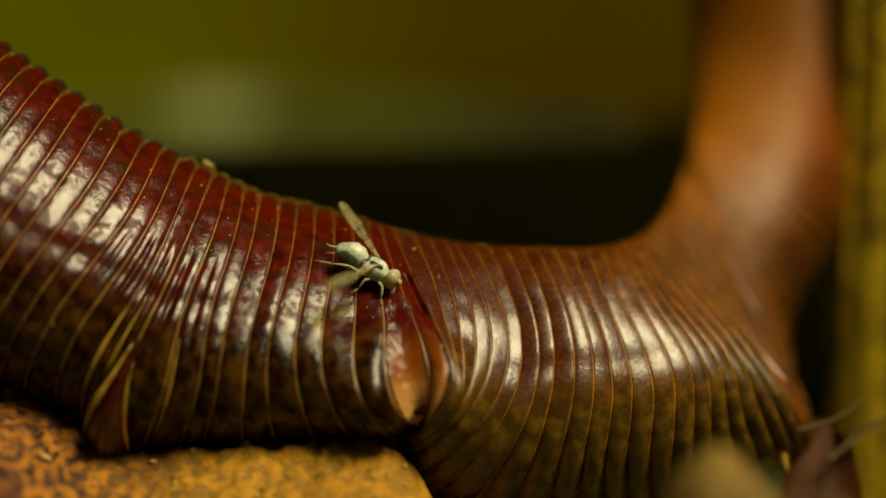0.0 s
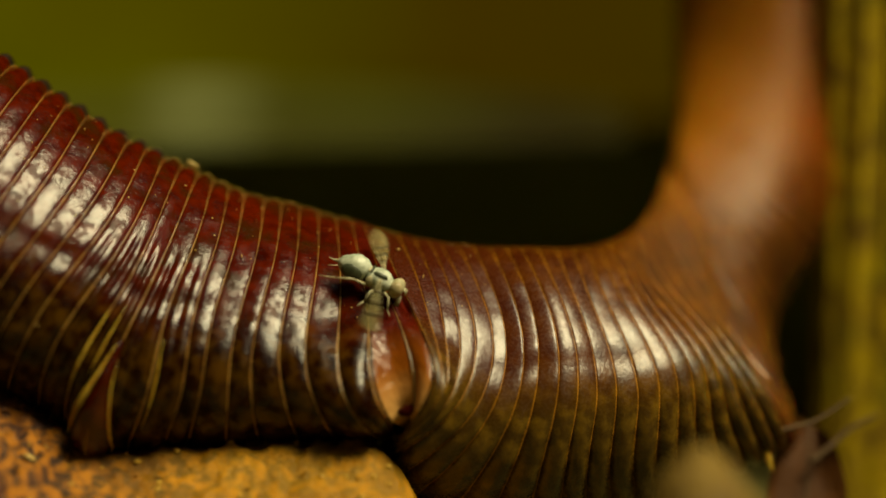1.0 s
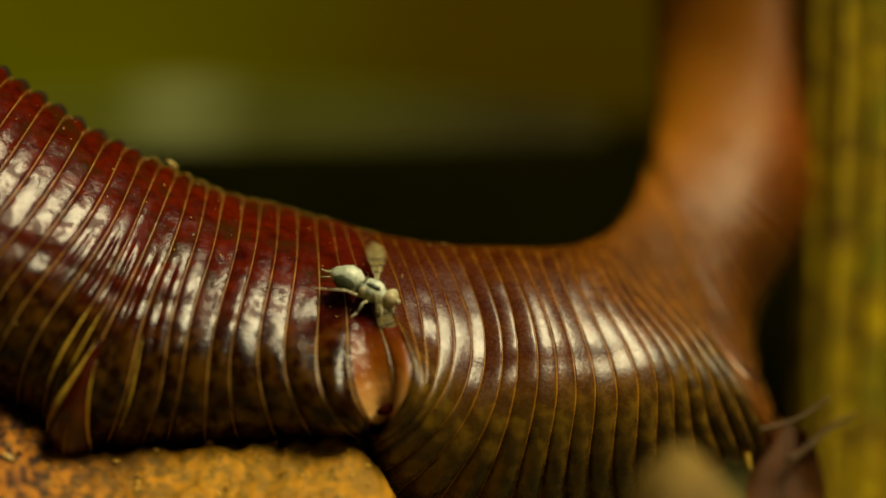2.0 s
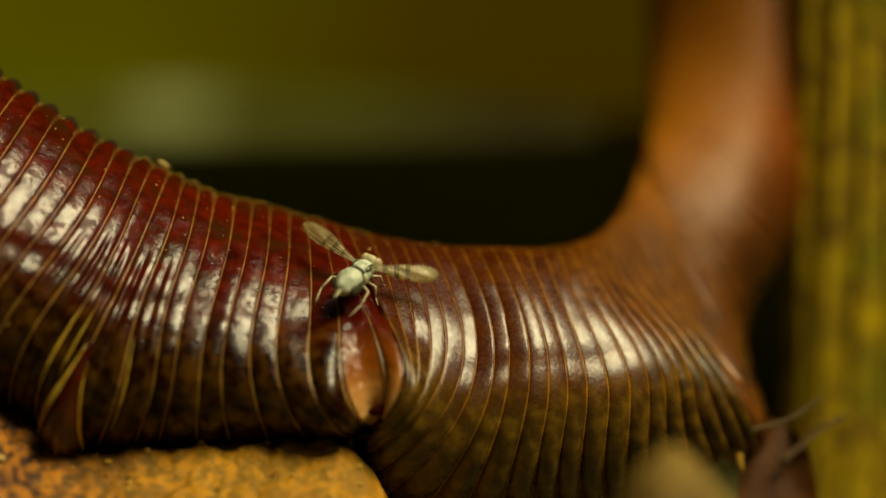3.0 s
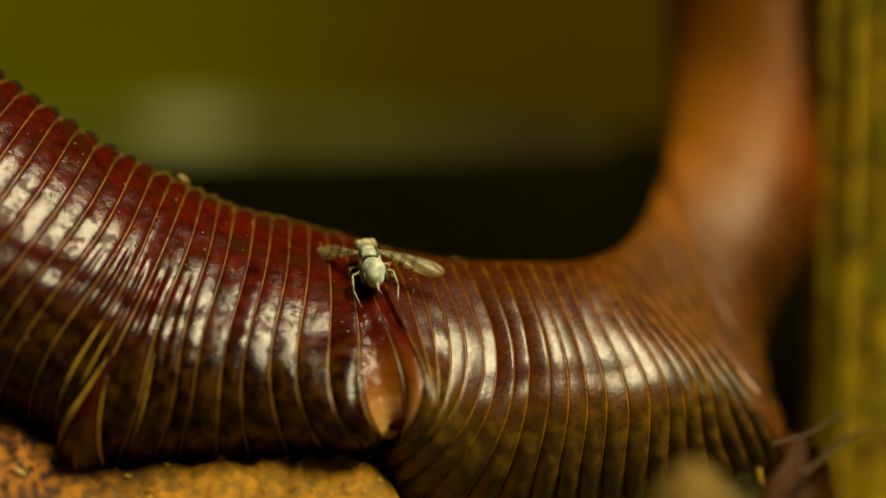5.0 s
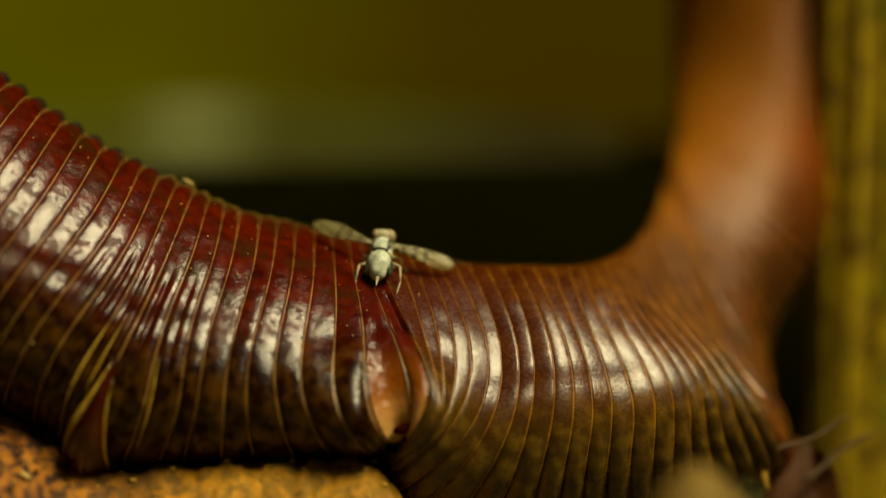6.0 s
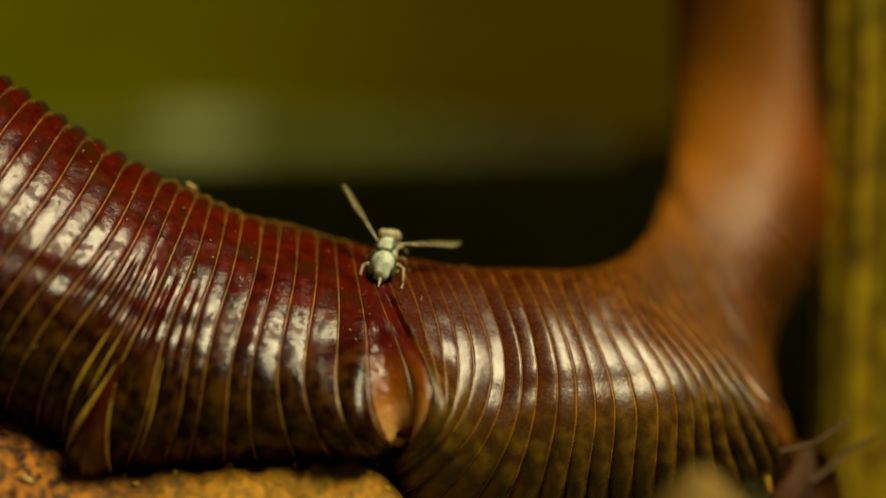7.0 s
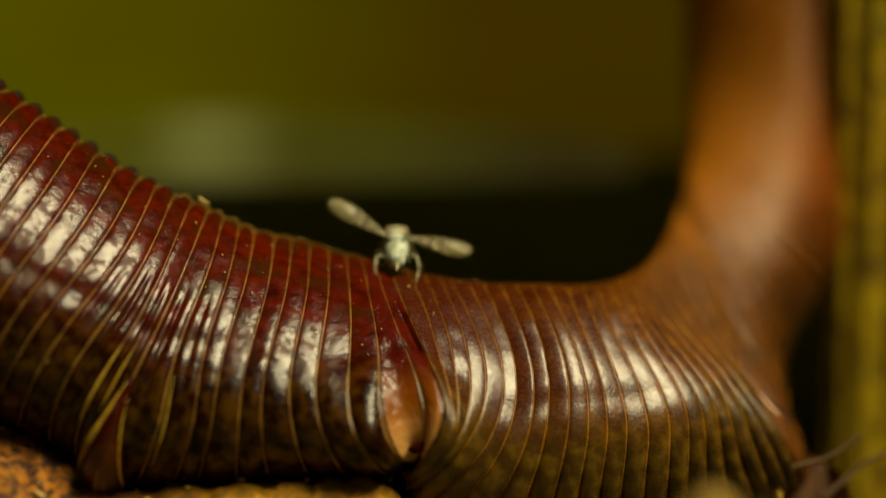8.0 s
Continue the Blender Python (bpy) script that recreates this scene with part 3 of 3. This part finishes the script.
def build_grit():
    """Crumbs of grit stuck along the leech's back and flank."""
    rng = random.Random(5)
    bm = bmesh.new()
    for i in range(110):
        u, a = rng.uniform(11, 36), abs(rng.gauss(0.55, 0.5)) + 0.05
        p = Vector(body_surface(np.array(u), np.array(a))) + Vector((0, -0.12, 0.08))
        r = rng.uniform(0.014, 0.036) * (2.2 if rng.random() < 0.06 else 1)
        ball(bm, p, (r * rng.uniform(0.8, 2.4), r, r * rng.uniform(0.7, 1.4)), Matrix.Rotation(rng.uniform(0, 3), 3, "Y"), 7, 5)
    for p, r in (((-13.8, 5.4, 25.0), (0.38, 0.12, 0.09)), ((-18.8, -3.9, 16.4), (0.16, 0.14, 0.6)), ((-22.1, -4.6, 8.4), (0.4, 0.3, 0.14)), ((-15.4, 2.0, 23.4), (0.12, 0.1, 0.4))):
        ball(bm, p, r, Matrix.Rotation(0.5, 3, "Y"), 9, 6, lambda d: 1 + 0.5 * noise.noise(d * 2 + Vector(p)))
    tagged(part("grit", bm, GRIT), "tiny yellow crumbs of grit stuck to the wet skin", "grit", kind="stuff")


build_grit()

# ---- the fly ----
def build_fly():
    """A small picture-winged fly; head towards +x, back towards +z."""
    fly = tagged(new("fly"), "small pale grey green fly with banded wings standing on the leech", "fly")

    def lump(name, mat, centre, radii, label="", parent=fly, squash=None, tilt=0, segments=28, rings=18):
        bm = bmesh.new()
        ball(bm, centre, radii, Matrix.Rotation(radians(tilt), 3, "Y"), segments, rings, squash)
        return part(name, bm, mat, parent, label)

    thorax = lump("thorax", FLY_SKIN, (0, 0, 0), (0.80, 0.62, 0.62), "grey green thorax", squash=lambda d: 1 + 0.05 * noise.noise(d * 2.2))
    lump("scutellum", FLY_CREAM, (-0.68, 0, 0.34), (0.26, 0.34, 0.16), "cream scutellum", thorax)
    for s in (-1, 1):
        bm = bmesh.new()
        ball(bm, (0.05, s * 0.40, 0.36), (0.42, 0.15, 0.18), None, 16, 10)
        part("dark_stripe", bm, FLY_DARK, thorax, "dark stripe on the thorax")
        lump("pale_patch", FLY_CREAM, (-0.38, s * 0.50, -0.10), (0.24, 0.14, 0.30), "cream patch below the wing", thorax)
    abdomen = lump("abdomen", FLY_SKIN, (-1.42, 0, 0.12), (0.92, 0.68, 0.72), "pale grey green rounded abdomen",
                   squash=lambda d: (1 + 0.10 * max(0.0, -d.x) ** 4 - 0.30 * (1 - d.x * d.x) * max(0.0, -d.x)) * (1 + 0.02 * math.sin(d.x * 14)), tilt=-6)
    for s in (-1, 1):
        lump("dark_spot", FLY_DARK, (-1.45, s * 0.56, -0.02), (0.60, 0.20, 0.42), "dark spot on the abdomen's side", abdomen, segments=16, rings=10)
    lump("dark_band", FLY_DARK, (-0.48, 0, 0.40), (0.11, 0.44, 0.19), "dark band across the thorax", thorax, segments=16, rings=10)
    lump("waist", FLY_DARK, (-0.72, 0, -0.02), (0.22, 0.40, 0.40), "dark narrow waist", abdomen)
    bm = bmesh.new()
    tube(bm, [(-2.2, 0, 0.06), (-2.45, 0, 0.02), (-2.68, 0, -0.02), (-2.92, 0, 0.0)], [0.22, 0.10, 0.055, 0.03], 10)
    part("ovipositor", bm, FLY_CREAM, abdomen, "cream tapered tail tip")
    head = lump("head", FLY_CREAM, (1.02, 0, -0.06), (0.40, 0.60, 0.54), "cream head")
    for s in (-1, 1):
        lump("eye", FLY_EYE, (1.06, s * 0.36, 0.02), (0.34, 0.28, 0.42), "large tan compound eye", head)
        bm = bmesh.new()
        tube(bm, [(1.38, s * 0.12, 0.10), (1.52, s * 0.14, 0.02), (1.60, s * 0.16, -0.16)], [0.06, 0.08, 0.05], 8)
        part("antenna", bm, FLY_CREAM, head)
    bm = bmesh.new()
    tube(bm, [(1.28, 0, -0.40), (1.36, 0, -0.68), (1.34, 0, -0.92)], [0.16, 0.13, 0.17], 10)
    part("mouthpart", bm, FLY_CREAM, head, "cream drooping mouthpart")
    # legs: root x, knee, foot
    for s in (-1, 1):
        for root, knee, ankle, foot in (((0.50, 0.30, -0.42), (0.90, 0.75, -0.45), (1.10, 0.85, -1.05), (1.35, 0.95, -1.30)),
                                        ((0.05, 0.36, -0.50), (-0.10, 1.00, -0.45), (-0.20, 1.15, -1.05), (-0.40, 1.45, -1.30)),
                                        ((-0.40, 0.32, -0.46), (-1.15, 1.10, -0.15), (-2.05, 1.20, -0.45), (-2.95, 1.00, -0.80))):
            p = [Vector((q[0], q[1] * s, q[2])) for q in (root, knee, ankle, foot)]
            leg = None
            for name, a, b, thick in (("leg", p[0], p[1], 0.085), ("shin", p[1], p[2], 0.062), ("foot", p[2], p[3], 0.042)):
                bm = bmesh.new()
                tube(bm, [a.lerp(b, f) for f in (0, 0.25, 0.6, 1)], [thick * g for g in (0.8, 1.0, 0.85, 0.6)], 8)
                made = part(name, bm, FLY_CREAM, leg or fly, "thin cream jointed leg" if leg is None else "")
                leg = leg or made
    wings = []
    for s in (-1, 1):
        def outline(f):
            """Fore and hind edge of the wing at a share f of its length."""
            wide = 0.12 + 0.50 * math.sin(math.pi * min(1, 0.5 * (f / 0.68))) ** 1.6 if f < 0.68 else 0.62 * math.sqrt(max(0.0, 1 - ((f - 0.68) / 0.32) ** 2.4))
            return wide * 0.68, -wide * 0.84
        def blade(bm, f0, f1, steps, thick):
            rows = []
            for side in (1, -1):
                for i in range(steps + 1):
                    f = f0 + (f1 - f0) * i / steps
                    lead, trail = outline(f)
                    rows.append([bm.verts.new((3.85 * f, trail + (lead - trail) * k / 8,
                                               0.10 * math.sin(math.pi * k / 8) * f + 0.03 * math.sin(9 * k / 8 + 14 * f) + side * thick)) for k in range(9)])
            n = steps + 1
            grid_faces(bm, rows[:n])
            grid_faces(bm, rows[n:])
            edge = [r[0] for r in rows[:n]], [r[0] for r in rows[n:]], [r[-1] for r in rows[:n]], [r[-1] for r in rows[n:]]
            grid_faces(bm, edge[:2])
            grid_faces(bm, edge[2:])
            grid_faces(bm, [rows[0], rows[n]])
            grid_faces(bm, [rows[n - 1], rows[-1]])
        bm = bmesh.new()
        blade(bm, 0.0, 0.995, 26, 0.012)
        wing = part("wing", bm, WING, fly, "pale membranous wing with brown cross bands")
        for f0, f1 in ((0.20, 0.25), (0.35, 0.42), (0.52, 0.575)):
            bm = bmesh.new()
            blade(bm, f0, f1, 3, 0.020)
            part("band", bm, WING_BAND, wing, "brown cross band")
        for lead in (0.92, 0.45, -0.15, -0.6):
            bm = bmesh.new()
            tube(bm, [(3.85 * f, outline(f)[0] * lead if lead > 0 else -outline(f)[1] * lead, 0.10 * math.sin(math.pi * 0.5 * (1 - lead)) * f + 0.02) for f in (0.02, 0.15, 0.35, 0.6, 0.8, 0.93)],
                 [0.024, 0.018, 0.014, 0.012, 0.010, 0.007], 6)
            part("vein", bm, FLY_CREAM, wing)
        wings.append(wing)
    return fly, wings[1], wings[0]


fly, left_wing, right_wing = build_fly()


# ---- what moves ----
def basis(forward, up):
    """A turn whose x axis is forward and whose z axis is nearest to up."""
    x = Vector(forward).normalized()
    y = Vector(up).cross(x).normalized()
    return Matrix((x, y, x.cross(y))).transposed().to_4x4()


# seconds, thorax x and z, then forward and back directions
FLY_PATH = [
    (0.0, -3.9, 18.85, (0.88, -0.12, -0.46), (0.40, -0.28, 0.85)),
    (0.5, -3.5, 18.9, (0.90, -0.10, -0.40), (0.38, -0.30, 0.85)),
    (1.0, -2.75, 18.25, (0.90, -0.10, -0.40), (0.35, -0.32, 0.85)),
    (1.5, -1.9, 17.5, (0.90, -0.10, -0.40), (0.35, -0.32, 0.85)),
    (2.0, -1.95, 17.6, (0.90, -0.10, -0.38), (0.35, -0.32, 0.85)),
    (2.2, -1.8, 17.95, (0.90, -0.02, -0.32), (0.32, -0.36, 0.85)),
    (2.7, -2.0, 18.5, (0.75, 0.55, 0.20), (0.10, -0.60, 0.75)),
    (3.3, -2.3, 18.9, (0.22, 0.82, 0.52), (0.05, -0.55, 0.80)),
    (3.5, -2.5, 19.1, (0.12, 0.84, 0.52), (0.0, -0.55, 0.80)),
    (4.0, -2.6, 19.7, (-0.08, 0.86, 0.50), (0.0, -0.55, 0.80)),
    (4.5, -2.75, 19.95, (-0.16, 0.86, 0.48), (0.0, -0.55, 0.80)),
    (5.0, -2.8, 20.3, (-0.20, 0.78, 0.60), (0.0, -0.55, 0.80)),
    (5.2, -2.75, 20.6, (-0.12, 0.78, 0.60), (0.0, -0.55, 0.80)),
    (6.3, -2.3, 21.0, (0.14, 0.70, 0.70), (0.0, -0.60, 0.76)),
    (6.5, -2.3, 21.0, (0.16, 0.66, 0.74), (0.0, -0.62, 0.74)),
    (7.0, -2.25, 21.2, (0.14, 0.72, 0.68), (0.0, -0.58, 0.78)),
    (7.5, -2.25, 21.9, (0.04, 0.76, 0.62), (0.0, -0.52, 0.82)),
    (8.0, -2.35, 22.4, (-0.02, 0.86, 0.50), (0.0, -0.44, 0.88)),
]
# seconds, then for each wing the way it points: degrees round the line of sight (0: right, 90: up) and degrees away from the viewer
BEAT_SIDE = [
    (0.0, 125, 0, 205, -40), (0.1, 50, 58, 255, -10), (0.2, 25, 20, 315, 0), (0.3, 50, 0, 325, -50), (0.4, 90, 0, 190, -45), (0.5, 120, 0, 180, -25),
    (0.6, 115, 55, 258, -15), (0.7, 38, 30, 318, 0), (0.8, 55, 0, 300, -50), (0.9, 92, 0, 182, -35), (1.0, 105, 55, 258, -10), (1.1, 22, 20, 315, 0),
    (1.2, 60, 0, 265, -55), (1.3, 100, 0, 180, -30), (1.4, 128, 10, 255, -10), (1.5, 52, 58, 275, -5), (1.6, 35, 20, 300, -35), (1.7, 58, 0, 270, -62),
    (1.8, 92, 0, 215, -50), (1.9, 132, 0, 235, -40), (2.0, 95, 58, 290, 0), (2.1, 65, 58, 312, 0), (2.2, 90, 0, 262, -60),
]
BEAT_TURN = [(2.35, 125, 10, 240, -50), (2.5, 80, 30, 290, -35), (2.65, 95, 10, 315, -25), (2.8, 128, 10, 330, -20), (2.95, 150, 30, 340, 10), (3.1, 130, 20, 370, 10)]
BEAT_FIRST = [
    (3.3, 118, 10, 355, 10), (3.4, 168, 40, 328, 30), (3.5, 163, 0, 336, 0), (3.6, 147, 0, 363, 10), (3.7, 140, 0, 375, 0), (3.8, 160, 60, 352, 40),
    (3.9, 178, 50, 335, 5), (4.0, 163, 0, 360, 15), (4.1, 148, 0, 368, 0), (4.2, 137, 5, 377, 5), (4.3, 125, 40, 360, 15), (4.4, 185, 55, 338, 5),
    (4.5, 172, 10, 352, 5), (4.6, 160, 0, 368, 15), (4.7, 150, 0, 378, 0), (4.8, 132, 15, 368, 10), (4.9, 172, 50, 342, 25), (5.0, 182, 40, 342, 0),
    (5.1, 170, 0, 355, 5), (5.2, 155, 0, 372, 10),
]
BEAT_LAST = [
    (5.35, 140, 5, 372, 5), (5.5, 168, 35, 342, 20), (5.65, 155, 5, 358, 5), (5.8, 138, 5, 372, 5), (5.95, 165, 35, 338, 20), (6.1, 150, 0, 355, 5), (6.2, 140, 0, 365, 0),
    (6.3, 130, 0, 360, 0), (6.4, 120, 20, 360, 15), (6.5, 122, 45, 352, 48), (6.6, 165, 55, 328, 10), (6.7, 158, 15, 335, 0), (6.8, 145, 0, 352, 10),
    (6.9, 133, 0, 360, 0), (7.0, 122, 15, 360, 20), (7.1, 145, 50, 332, 45), (7.2, 165, 15, 335, 0), (7.3, 148, 0, 360, 15), (7.4, 130, 5, 368, 5),
    (7.5, 140, 55, 342, 50), (7.6, 158, 0, 340, 5), (7.7, 137, 0, 368, 0), (7.8, 125, 5, 362, 5), (7.9, 172, 35, 335, 20), (8.0, 150, 0, 348, 5),
]

# moments at which the wings are held flat
EDGE_ON = (0.0, 3.3, 3.8, 6.4, 6.5, 7.0, 7.1, 7.5, 7.8)


def back_depth(x, z):
    """How far back the leech's flank lies behind the point x, z."""
    uu, aa = np.meshgrid(np.linspace(20, 40, 121), np.linspace(0.02, 1.6, 90), indexing="ij")
    p = body_surface(uu, aa)
    near = np.argmin((p[..., 0] - x) ** 2 + (p[..., 2] - z) ** 2)
    return float(p[..., 1].ravel()[near])


def fly_pose(t):
    times = [r[0] for r in FLY_PATH]
    x, z = (float(np.interp(t, times, [r[k] for r in FLY_PATH])) for k in (1, 2))
    forward, up = (Vector([float(np.interp(t, times, [r[k][i] for r in FLY_PATH])) for i in range(3)]) for k in (3, 4))
    turn = basis(forward, up)
    lift = turn.to_3x3() @ Vector((0, 0, 1.15))
    y = back_depth(x - lift.x, z - lift.z) + lift.y
    grow = 1 + y / DISTANCE
    return Matrix.Translation(Vector((x * grow, y, EYE + (z - EYE) * grow)) * MM) @ turn


def motions():
    fly.scale = (1.08, 1.08, 1.08)
    walk(fly, [(r[0], fly_pose(r[0])) for r in FLY_PATH])
    for wing, k, side in ((left_wing, 1, 1), (right_wing, 3, -1)):
        rows = []
        for row in BEAT_SIDE + BEAT_TURN + BEAT_FIRST + BEAT_LAST:
            angle, away = radians(row[k]), radians(row[k + 1])
            way = Vector((math.cos(angle) * math.cos(away), math.sin(away), math.sin(angle) * math.cos(away)))
            turn = fly_pose(row[0]).to_3x3().transposed()
            face = way.cross(Vector((0, 1, 0))) * (1 if way.x < 0 else -1) * -1 + Vector((0, -0.7 if row[0] == 0 else -0.25, 0)) if row[0] in EDGE_ON else Vector((0, -0.75, 0.65)) if side < 0 and row[0] < 2.9 else Vector((0, -0.9, 0.45))
            m = basis(turn @ way, turn @ face)
            m.translation = Vector((0.05, side * 0.42, 0.42)) * MM
            rows.append((row[0], m))
        walk(wing, rows)


motions()
